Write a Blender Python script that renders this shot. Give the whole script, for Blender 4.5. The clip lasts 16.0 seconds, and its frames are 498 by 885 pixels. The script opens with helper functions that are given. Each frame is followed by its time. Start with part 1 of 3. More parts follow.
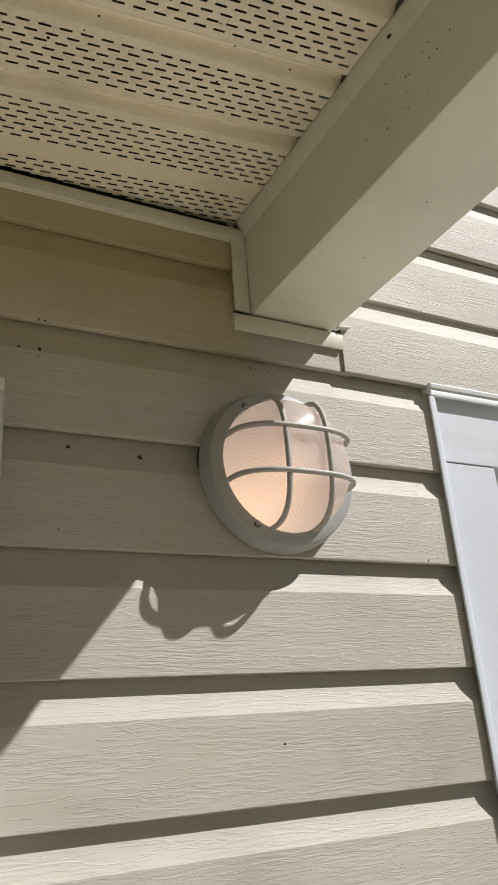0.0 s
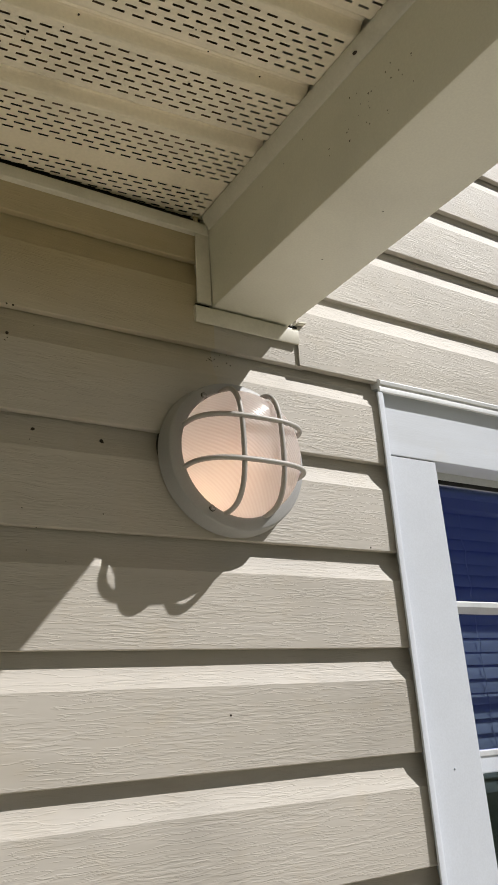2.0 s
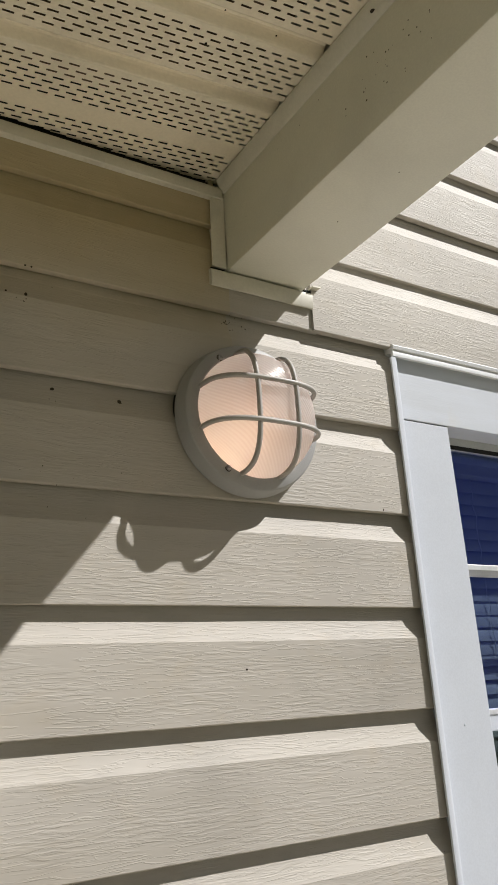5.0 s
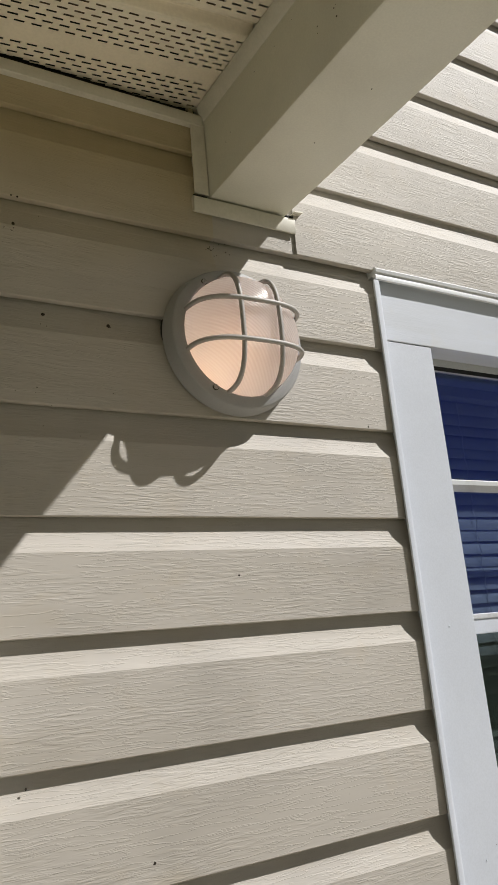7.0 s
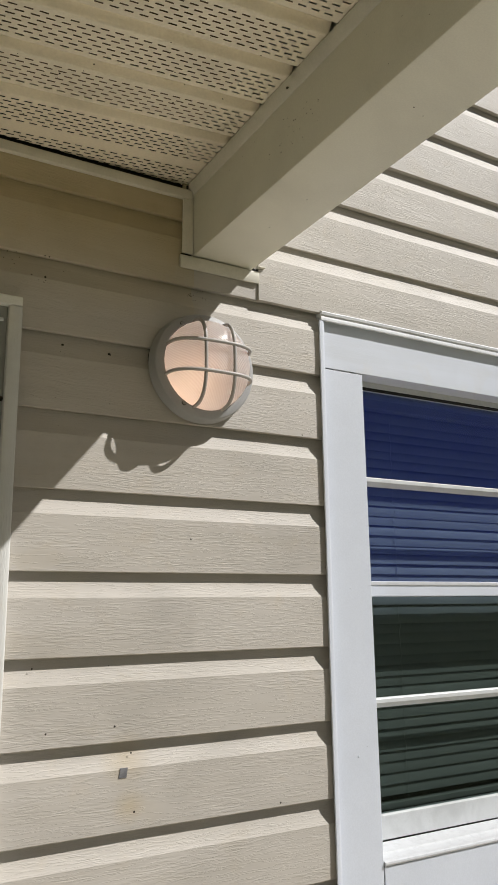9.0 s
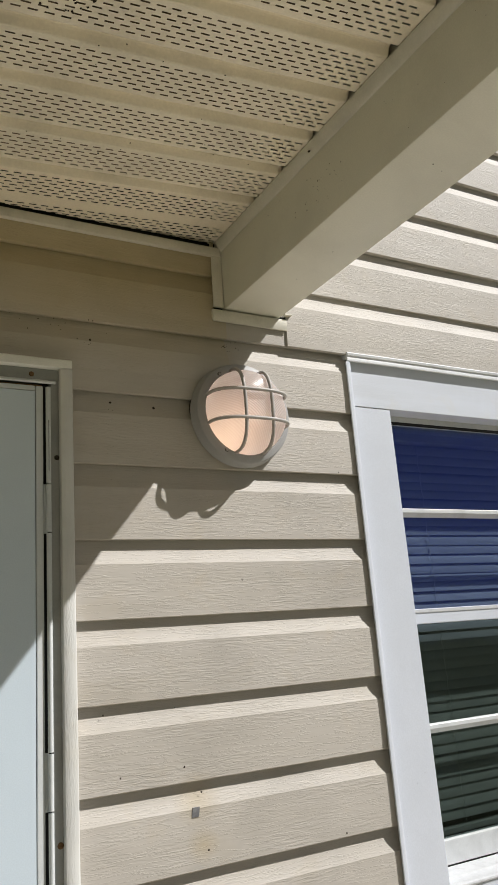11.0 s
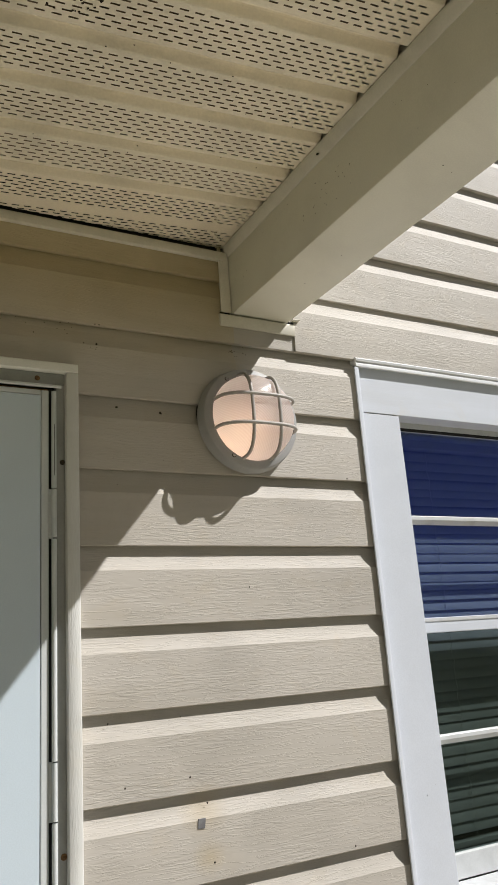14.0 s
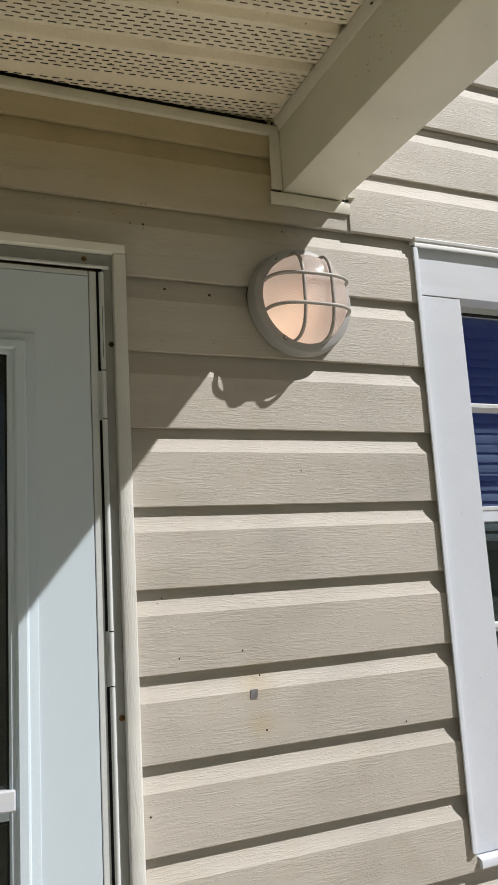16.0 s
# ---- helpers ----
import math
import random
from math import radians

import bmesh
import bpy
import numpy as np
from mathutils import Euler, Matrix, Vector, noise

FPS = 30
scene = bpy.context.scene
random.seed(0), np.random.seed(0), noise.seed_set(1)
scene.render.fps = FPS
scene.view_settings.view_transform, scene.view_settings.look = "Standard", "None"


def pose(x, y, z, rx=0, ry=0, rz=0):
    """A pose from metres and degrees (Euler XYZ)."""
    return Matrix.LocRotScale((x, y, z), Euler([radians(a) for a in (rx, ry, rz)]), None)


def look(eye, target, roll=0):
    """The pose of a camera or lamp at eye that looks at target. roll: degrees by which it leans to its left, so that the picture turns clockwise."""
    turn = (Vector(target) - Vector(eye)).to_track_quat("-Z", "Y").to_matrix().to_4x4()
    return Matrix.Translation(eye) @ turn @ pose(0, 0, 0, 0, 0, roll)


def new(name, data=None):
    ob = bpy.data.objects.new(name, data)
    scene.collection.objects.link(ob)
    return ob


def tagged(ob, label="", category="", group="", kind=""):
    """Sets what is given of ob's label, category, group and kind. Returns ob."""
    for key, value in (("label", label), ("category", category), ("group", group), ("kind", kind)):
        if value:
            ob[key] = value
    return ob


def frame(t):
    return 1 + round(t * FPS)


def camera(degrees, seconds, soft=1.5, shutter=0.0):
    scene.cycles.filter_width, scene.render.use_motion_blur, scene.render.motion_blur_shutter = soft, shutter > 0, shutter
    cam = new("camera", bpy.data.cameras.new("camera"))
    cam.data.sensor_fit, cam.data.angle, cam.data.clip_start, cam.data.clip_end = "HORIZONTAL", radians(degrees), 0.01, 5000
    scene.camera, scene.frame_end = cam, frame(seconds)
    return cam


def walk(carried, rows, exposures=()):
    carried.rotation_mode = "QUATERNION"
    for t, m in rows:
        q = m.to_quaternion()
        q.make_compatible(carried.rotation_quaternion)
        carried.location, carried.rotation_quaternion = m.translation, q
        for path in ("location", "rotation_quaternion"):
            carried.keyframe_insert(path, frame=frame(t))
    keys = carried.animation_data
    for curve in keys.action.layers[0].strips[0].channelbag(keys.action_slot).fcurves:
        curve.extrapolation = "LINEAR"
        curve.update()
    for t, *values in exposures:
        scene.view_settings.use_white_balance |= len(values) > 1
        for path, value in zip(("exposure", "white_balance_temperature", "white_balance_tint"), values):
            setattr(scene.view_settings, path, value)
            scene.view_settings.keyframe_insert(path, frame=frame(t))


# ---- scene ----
cam = camera(36.1, 16.0, soft=0.7)
PATH = [
    (0, (0.021, -0.741, 1.707), (0.905, 0.894, 2.445), -4.5),
    (0.5, (-0.017, -0.763, 1.701), (0.903, 0.849, 2.446), -3.6),
    (1, (-0.032, -0.766, 1.7), (0.94, 0.824, 2.424), -2.7),
    (1.5, (-0.028, -0.765, 1.701), (0.982, 0.814, 2.399), -2.9),
    (2, (-0.009, -0.774, 1.698), (0.999, 0.811, 2.386), -3.8),
    (2.5, (-0.003, -0.782, 1.691), (0.986, 0.819, 2.368), -4.5),
    (3, (-0.007, -0.791, 1.682), (0.949, 0.831, 2.356), -4.0),
    (3.5, (-0.009, -0.786, 1.677), (0.945, 0.836, 2.355), -3.0),
    (4, (-0.01, -0.773, 1.678), (0.976, 0.84, 2.329), -3.2),
    (4.2, (-0.013, -0.772, 1.677), (0.981, 0.843, 2.314), -3.3),
    (6.3, (-0.025, -0.785, 1.678), (0.964, 0.837, 2.3), -4.2),
    (6.5, (-0.026, -0.789, 1.672), (0.966, 0.842, 2.268), -4.8),
    (7, (-0.02, -0.804, 1.625), (0.981, 0.85, 2.137), -5.2),
    (7.5, (-0.059, -0.822, 1.627), (1.014, 0.798, 2.104), -3.7),
    (8, (-0.093, -0.872, 1.624), (1.059, 0.716, 2.009), -2.6),
    (8.5, (-0.102, -1.056, 1.597), (0.958, 0.595, 1.985), -0.7),
    (9, (-0.113, -1.166, 1.596), (0.854, 0.534, 2.015), -0.7),
    (9.5, (-0.193, -1.186, 1.608), (0.794, 0.496, 2.054), -2.4),
    (9.7, (-0.221, -1.181, 1.609), (0.777, 0.492, 2.064), -2.8),
    (11.8, (-0.186, -1.2, 1.588), (0.712, 0.494, 2.158), -4.7),
    (12, (-0.191, -1.202, 1.587), (0.698, 0.49, 2.176), -4.4),
    (12.5, (-0.187, -1.198, 1.595), (0.709, 0.487, 2.193), -4.2),
    (13, (-0.193, -1.192, 1.6), (0.725, 0.482, 2.195), -4.5),
    (13.5, (-0.192, -1.181, 1.597), (0.742, 0.495, 2.162), -4.3),
    (14, (-0.19, -1.175, 1.593), (0.738, 0.513, 2.13), -4.2),
    (14.5, (-0.192, -1.182, 1.582), (0.699, 0.529, 2.108), -4.2),
    (15, (-0.189, -1.192, 1.564), (0.648, 0.562, 2.035), -3.6),
    (15.5, (-0.164, -1.184, 1.561), (0.636, 0.607, 1.952), -3.0),
    (16, (-0.156, -1.157, 1.545), (0.624, 0.655, 1.874), -3.4),
]
walk(cam, [(t, look(eye, target, roll)) for t, eye, target, roll in PATH],
     exposures=[(0.0, 0.22), (2.0, 0.19), (3.0, 0.14), (6.4, 0.17), (7.0, 0.04), (8.0, 0.06), (9.0, 0.11), (12.0, 0.21), (13.5, 0.22), (16.0, 0.13)])

# ---- world, sun, exposure ----
SUN = Vector((1.50, -1.0, 1.83)).normalized()
world = bpy.data.worlds.new("sky")
scene.world = world
world.use_nodes = True
wn = world.node_tree.nodes
sky = wn.new("ShaderNodeTexSky")
sky.sky_type = "NISHITA"
sky.sun_disc = False
sky.sun_elevation = math.asin(SUN.z)
sky.sun_rotation = math.atan2(SUN.x, SUN.y)
# thin streaks of high cloud
wl = world.node_tree.links
wtc, wmap, wnoise, wramp, wmix = (wn.new(k) for k in ("ShaderNodeTexCoord", "ShaderNodeMapping", "ShaderNodeTexNoise", "ShaderNodeValToRGB", "ShaderNodeMix"))
wmap.inputs["Scale"].default_value = (2.2, 2.2, 7.0)
wnoise.inputs["Scale"].default_value, wnoise.inputs["Detail"].default_value, wnoise.inputs["Distortion"].default_value = 1.6, 5.0, 0.6
wramp.color_ramp.elements[0].position, wramp.color_ramp.elements[1].position = 0.52, 0.74
wmix.data_type = "RGBA"
wmix.inputs[7].default_value = (9.0, 9.0, 9.5, 1)
wl.new(wtc.outputs["Generated"], wmap.inputs["Vector"])
wl.new(wmap.outputs[0], wnoise.inputs["Vector"])
wl.new(wnoise.outputs["Fac"], wramp.inputs[0])
wl.new(wramp.outputs[0], wmix.inputs["Factor"])
wl.new(sky.outputs[0], wmix.inputs[6])
wl.new(wmix.outputs[2], wn["Background"].inputs[0])
wn["Background"].inputs[1].default_value = 0.0265
sun_data = bpy.data.lights.new("sun", "SUN")
sun_data.energy, sun_data.angle, sun_data.color = 5.0, radians(0.53), (1.0, 0.975, 0.945)
sun = new("sun", sun_data)
sun.matrix_world = look(SUN * 20, (0, 0, 0))
scene.view_settings.exposure = 0.0


# ---- materials ----
def material(name, color, rough=0.5, metal=0.0, spec=0.5):
    m = bpy.data.materials.new(name)
    m.use_nodes = True
    b = m.node_tree.nodes["Principled BSDF"]
    b.inputs["Base Color"].default_value = (*color, 1)
    b.inputs["Roughness"].default_value = rough
    b.inputs["Metallic"].default_value = metal
    b.inputs["Specular IOR Level"].default_value = spec
    return m


def node(m, kind, **values):
    n = m.node_tree.nodes.new(kind)
    for key, value in values.items():
        n.inputs[key].default_value = value
    return n


def join(m, a, b):
    m.node_tree.links.new(a, b)


def mapped(m, scale, vary=False):
    """Object coordinates scaled; vary shifts them from piece to piece."""
    tc = node(m, "ShaderNodeTexCoord")
    mp = node(m, "ShaderNodeMapping", Scale=scale)
    if vary:
        info = node(m, "ShaderNodeObjectInfo")
        mul = node(m, "ShaderNodeMath")
        mul.operation = "MULTIPLY"
        mul.inputs[1].default_value = 37.0
        join(m, info.outputs["Random"], mul.inputs[0])
        cmb = node(m, "ShaderNodeCombineXYZ")
        for i in range(3):
            join(m, mul.outputs[0], cmb.inputs[i])
        add = node(m, "ShaderNodeVectorMath")
        add.operation = "ADD"
        join(m, tc.outputs["Object"], add.inputs[0])
        join(m, cmb.outputs[0], add.inputs[1])
        join(m, add.outputs[0], mp.inputs["Vector"])
    else:
        join(m, tc.outputs["Object"], mp.inputs["Vector"])
    return mp.outputs[0]


def noise_tex(m, vec, scale=1.0, detail=3.0, rough=0.55, distortion=0.0):
    n = node(m, "ShaderNodeTexNoise", Scale=scale, Detail=detail, Roughness=rough, Distortion=distortion)
    join(m, vec, n.inputs["Vector"])
    return n.outputs["Fac"]


def ramp(m, fac, stops):
    r = node(m, "ShaderNodeValToRGB")
    e = r.color_ramp.elements
    while len(e) < len(stops):
        e.new(0.5)
    for el, (p, c) in zip(e, stops):
        el.position, el.color = p, (*c, 1) if len(c) == 3 else c
    join(m, fac, r.inputs[0])
    return r.outputs[0]


def grey(v):
    return (v, v, v)


def tone(color, f):
    return tuple(min(1.0, c * f) for c in color)


def blend(m, fac, a, b, mode="MIX", amount=1.0):
    mx = m.node_tree.nodes.new("ShaderNodeMix")
    mx.data_type, mx.blend_type = "RGBA", mode
    mx.inputs["Factor"].default_value = amount
    for slot, v in (("Factor", fac), (6, a), (7, b)):
        if v is None:
            continue
        if isinstance(v, tuple):
            mx.inputs[slot].default_value = (*v, 1)
        else:
            join(m, v, mx.inputs[slot])
    return mx.outputs[2]


def bumped(m, heights):
    """Chain of bumps: (height, strength, distance)."""
    last = None
    for h, s, d in heights:
        b = node(m, "ShaderNodeBump", Strength=s, Distance=d)
        join(m, h, b.inputs["Height"])
        if last:
            join(m, last, b.inputs["Normal"])
        last = b.outputs[0]
    join(m, last, m.node_tree.nodes["Principled BSDF"].inputs["Normal"])


def surface(name, color, rough, mottling=0.08, stain=0.15, scale=9.0, grain=260.0, grain_bump=0.06, spec=0.4, vary=False):
    """Plain painted or formed surface with stains at one scale and fine grain at another."""
    m = material(name, color, rough, 0.0, spec)
    b = m.node_tree.nodes["Principled BSDF"]
    v = mapped(m, (1, 1, 1), vary)
    big = noise_tex(m, v, scale, 4, 0.6, 0.4)
    fine = noise_tex(m, v, grain, 2, 0.5)
    base = ramp(m, big, [(0.3, tone(color, 1 - stain)), (0.52, color), (0.8, tone(color, 1 + mottling))])
    base = blend(m, None, base, ramp(m, fine, [(0.3, grey(0.94)), (0.7, grey(1.0))]), "MULTIPLY")
    join(m, base, b.inputs["Base Color"])
    join(m, ramp(m, big, [(0.3, grey(min(1, rough + 0.1))), (0.7, grey(rough))]), b.inputs["Roughness"])
    bumped(m, [(fine, grain_bump, 0.001), (big, 0.05, 0.004)])
    return m


def wood_grain(name, color, rough, axis="x", depth=0.5, stain=0.12, vary=True, spots=(), warm_bounce=False):
    """Moulded vinyl or painted board with a pressed wood grain that runs along the axis."""
    m = material(name, color, rough, 0.0, 0.35)
    b = m.node_tree.nodes["Principled BSDF"]
    along, across = 15.0, 190.0
    s = (along, across, across) if axis == "x" else (across, across, along)
    v = mapped(m, (1, 1, 1), vary)
    warp_scale = (16.0, 9.0, 22.0) if axis == "x" else (22.0, 9.0, 16.0)
    wm = node(m, "ShaderNodeMapping", Scale=warp_scale)
    join(m, v, wm.inputs["Vector"])
    warp = m.node_tree.nodes.new("ShaderNodeTexNoise")
    warp.inputs["Scale"].default_value, warp.inputs["Detail"].default_value = 1.0, 2.0
    join(m, wm.outputs[0], warp.inputs["Vector"])
    sh = m.node_tree.nodes.new("ShaderNodeVectorMath")
    sh.operation = "SCALE"
    sh.inputs["Scale"].default_value = 0.005
    join(m, warp.outputs["Color"], sh.inputs[0])
    ad = m.node_tree.nodes.new("ShaderNodeVectorMath")
    ad.operation = "ADD"
    join(m, v, ad.inputs[0])
    join(m, sh.outputs[0], ad.inputs[1])
    gm = node(m, "ShaderNodeMapping", Scale=s)
    join(m, ad.outputs[0], gm.inputs["Vector"])
    lines = noise_tex(m, gm.outputs[0], 1.0, 2.0, 0.5)
    ridge = ramp(m, lines, [(0.462, grey(0.0)), (0.487, grey(0.4)), (0.50, grey(1.0)), (0.513, grey(0.4)), (0.538, grey(0.0))])
    fm = node(m, "ShaderNodeMapping", Scale=(42.0, 330.0, 330.0) if axis == "x" else (470.0, 470.0, 75.0))
    join(m, ad.outputs[0], fm.inputs["Vector"])
    fine = ramp(m, noise_tex(m, fm.outputs[0], 1.0, 1.0, 0.5), [(0.42, grey(0.0)), (0.60, grey(1.0))])
    pm = node(m, "ShaderNodeMapping", Scale=(9.0, 30.0, 30.0) if axis == "x" else (30.0, 30.0, 9.0))
    join(m, v, pm.inputs["Vector"])
    patch = noise_tex(m, pm.outputs[0], 1.0, 2.0, 0.5)
    fine = blend(m, ramp(m, patch, [(0.40, grey(0.0)), (0.60, grey(1.0))]), grey(0.5), fine)
    ridge = blend(m, ramp(m, patch, [(0.35, grey(1.0)), (0.65, grey(0.5))]), grey(0.0), ridge)
    big = noise_tex(m, v, 4.5, 4, 0.6, 0.5)
    streak_map = node(m, "ShaderNodeMapping", Scale=(3.0, 30.0, 30.0) if axis == "x" else (30.0, 30.0, 3.0))
    join(m, v, streak_map.inputs["Vector"])
    streak = noise_tex(m, streak_map.outputs[0], 1.0, 3, 0.6)
    base = ramp(m, big, [(0.28, tone(color, 1 - stain)), (0.5, color), (0.75, tone(color, 1.05))])
    base = blend(m, None, base, ramp(m, streak, [(0.35, (0.93, 0.925, 0.91)), (0.65, grey(1.0))]), "MULTIPLY")
    warm = noise_tex(m, v, 11.0, 3, 0.6, 1.0)
    base = blend(m, None, base, ramp(m, warm, [(0.55, grey(1.0)), (0.72, (1.0, 0.98, 0.945)), (0.9, (1.0, 0.97, 0.92))]), "MULTIPLY")
    for sx, sy, sz, radius in spots:             # yellowed marks round old nail holes
        tc = node(m, "ShaderNodeTexCoord")
        dist = m.node_tree.nodes.new("ShaderNodeVectorMath")
        dist.operation = "DISTANCE"
        dist.inputs[1].default_value = (sx, sy, sz)
        join(m, tc.outputs["Object"], dist.inputs[0])
        rng = node(m, "ShaderNodeMapRange")
        rng.inputs["From Max"].default_value = radius
        join(m, dist.outputs["Value"], rng.inputs["Value"])
        base = blend(m, None, base, ramp(m, rng.outputs[0], [(0.0, (0.97, 0.90, 0.76)), (1.0, grey(1.0))]), "MULTIPLY")
    if warm_bounce:                                 # warm light off the ceiling painted on the upper panels, with an uneven rim
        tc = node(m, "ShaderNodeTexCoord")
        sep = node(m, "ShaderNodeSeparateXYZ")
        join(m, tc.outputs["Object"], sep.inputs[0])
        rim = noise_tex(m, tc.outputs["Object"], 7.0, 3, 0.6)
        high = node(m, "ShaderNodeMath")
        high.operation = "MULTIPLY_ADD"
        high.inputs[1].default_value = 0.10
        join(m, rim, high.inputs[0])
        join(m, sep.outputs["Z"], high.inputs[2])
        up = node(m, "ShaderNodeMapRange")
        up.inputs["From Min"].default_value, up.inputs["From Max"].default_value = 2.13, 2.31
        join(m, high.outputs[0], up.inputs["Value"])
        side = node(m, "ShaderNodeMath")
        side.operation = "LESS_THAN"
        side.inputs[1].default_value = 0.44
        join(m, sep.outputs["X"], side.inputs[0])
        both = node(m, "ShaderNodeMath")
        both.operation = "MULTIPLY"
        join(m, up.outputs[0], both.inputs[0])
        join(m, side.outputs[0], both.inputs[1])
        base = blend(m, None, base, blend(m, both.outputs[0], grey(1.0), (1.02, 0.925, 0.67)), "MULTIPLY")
    join(m, base, b.inputs["Base Color"])
    bumped(m, [(ridge, depth * 0.85, 0.0007), (fine, depth * 1.0, 0.0005), (big, 0.05, 0.006)])
    return m


SIDING = (0.50, 0.467, 0.424)
vinyl = wood_grain("vinyl_siding", SIDING, 0.60, "x", 0.44, spots=((0.330, 0.0, 1.372, 0.045), (0.335, 0.0, 1.305, 0.03)), warm_bounce=True)
trim_grain = wood_grain("moulded_trim", (0.63, 0.63, 0.61), 0.45, "z", 0.35)
coil = surface("aluminium_coil", (0.70, 0.682, 0.58), 0.42, 0.04, 0.08, 5.0, 420.0, 0.05)
channel_vinyl = surface("channel_vinyl", (0.69, 0.66, 0.57), 0.45, 0.05, 0.12, 12.0, 300.0, 0.04)
soffit_vinyl = surface("soffit_vinyl", (0.86, 0.785, 0.63), 0.5, 0.05, 0.14, 7.0, 240.0, 0.08)
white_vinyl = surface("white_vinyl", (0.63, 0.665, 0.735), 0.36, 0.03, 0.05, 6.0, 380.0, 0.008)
white_cap = surface("white_cap", (0.73, 0.745, 0.77), 0.36, 0.04, 0.12, 14.0, 380.0, 0.02)
white_sill = surface("weathered_white_sill", (0.54, 0.55, 0.565), 0.5, 0.04, 0.12, 60.0, 420.0, 0.12)
white_grain = wood_grain("white_grained_board", (0.63, 0.665, 0.735), 0.38, "x", 0.07, 0.05)
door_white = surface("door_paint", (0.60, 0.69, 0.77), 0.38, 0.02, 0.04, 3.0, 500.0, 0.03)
door_edge = surface("door_edge_paint", (0.62, 0.65, 0.66), 0.4, 0.03, 0.08, 8.0, 400.0, 0.03)
head_paint = surface("head_trim_paint", (0.82, 0.82, 0.78), 0.42, 0.03, 0.08, 8.0, 400.0, 0.03)
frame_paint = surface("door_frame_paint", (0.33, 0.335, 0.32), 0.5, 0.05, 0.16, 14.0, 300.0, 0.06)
sash_white = surface("sash_vinyl", (0.60, 0.615, 0.62), 0.4, 0.04, 0.15, 18.0, 360.0, 0.06)
lamp_paint = surface("lamp_powder_coat", (0.35, 0.35, 0.35), 0.5, 0.03, 0.06, 20.0, 700.0, 0.10)
cage_paint = surface("cage_powder_coat", (0.39, 0.37, 0.35), 0.45, 0.03, 0.08, 30.0, 700.0, 0.08)
dark_gap = material("seal_and_shadow_black", (0.012, 0.012, 0.012), 0.8)
dirt = surface("dirt", (0.045, 0.035, 0.025), 0.9, 0.2, 0.4, 80.0, 600.0, 0.2)
rust = surface("rust_stain", (0.16, 0.085, 0.035), 0.85, 0.2, 0.4, 90.0, 600.0, 0.2)
steel = material("screw_steel", (0.42, 0.40, 0.37), 0.38, 0.85)
dull_metal = surface("patch_metal", (0.20, 0.20, 0.21), 0.45, 0.1, 0.3, 60.0, 500.0, 0.1)
blind_mat = surface("blind_slat_vinyl", (0.66, 0.66, 0.62), 0.5, 0.03, 0.08, 10.0, 200.0, 0.03)
room_paint = surface("room_paint", (0.30, 0.29, 0.27), 0.9, 0.05, 0.1, 2.0, 60.0, 0.05)
concrete = surface("concrete", (0.67, 0.60, 0.49), 0.85, 0.12, 0.3, 2.2, 90.0, 0.3)
grass_mat = surface("mown_grass", (0.085, 0.085, 0.042), 0.95, 0.4, 0.45, 1.3, 40.0, 0.5)
shingle = surface("roof_shingle", (0.09, 0.085, 0.08), 0.95, 0.2, 0.3, 20.0, 200.0, 0.5)
deck_wood = surface("roof_boards", (0.20, 0.14, 0.09), 0.9, 0.1, 0.3, 8.0, 80.0, 0.1)
sheath = surface("house_sheathing", (0.05, 0.045, 0.04), 0.9, 0.1, 0.2, 5.0, 60.0, 0.1)


def glass_material(name, tint, mirror, gloss):
    """Window glass: it lets tinted light through and mirrors by Fresnel."""
    m = bpy.data.materials.new(name)
    m.use_nodes = True
    t = m.node_tree
    t.nodes.remove(t.nodes["Principled BSDF"])
    tr = node(m, "ShaderNodeBsdfTransparent", Color=(*tint, 1))
    gl = node(m, "ShaderNodeBsdfGlossy", Color=(*gloss, 1), Roughness=0.015)
    lw = node(m, "ShaderNodeLayerWeight", Blend=0.5)
    pw = node(m, "ShaderNodeMath")
    pw.operation = "POWER"
    pw.inputs[1].default_value = 5.0
    join(m, lw.outputs["Facing"], pw.inputs[0])
    fr = node(m, "ShaderNodeMapRange")
    fr.inputs["To Min"].default_value, fr.inputs["To Max"].default_value = mirror, 1.0
    join(m, pw.outputs[0], fr.inputs["Value"])
    wav = noise_tex(m, mapped(m, (1, 1, 1)), 3.0, 2, 0.5)
    bp = node(m, "ShaderNodeBump", Strength=0.02, Distance=0.002)
    join(m, wav, bp.inputs["Height"])
    join(m, bp.outputs[0], gl.inputs["Normal"])
    mx = node(m, "ShaderNodeMixShader")
    join(m, fr.outputs[0], mx.inputs[0])
    join(m, tr.outputs[0], mx.inputs[1])
    join(m, gl.outputs[0], mx.inputs[2])
    join(m, mx.outputs[0], t.nodes["Material Output"].inputs[0])
    return m


glass_up = glass_material("coated_glass", (0.65, 0.70, 0.77), 0.13, (0.11, 0.15, 0.84))
glass_low = glass_material("plain_glass", (0.51, 0.55, 0.545), 0.03, (0.9, 1.0, 0.95))
door_glass_mat = glass_material("storm_glass", (0.8, 0.82, 0.82), 0.04, (0.9, 0.95, 1.0))


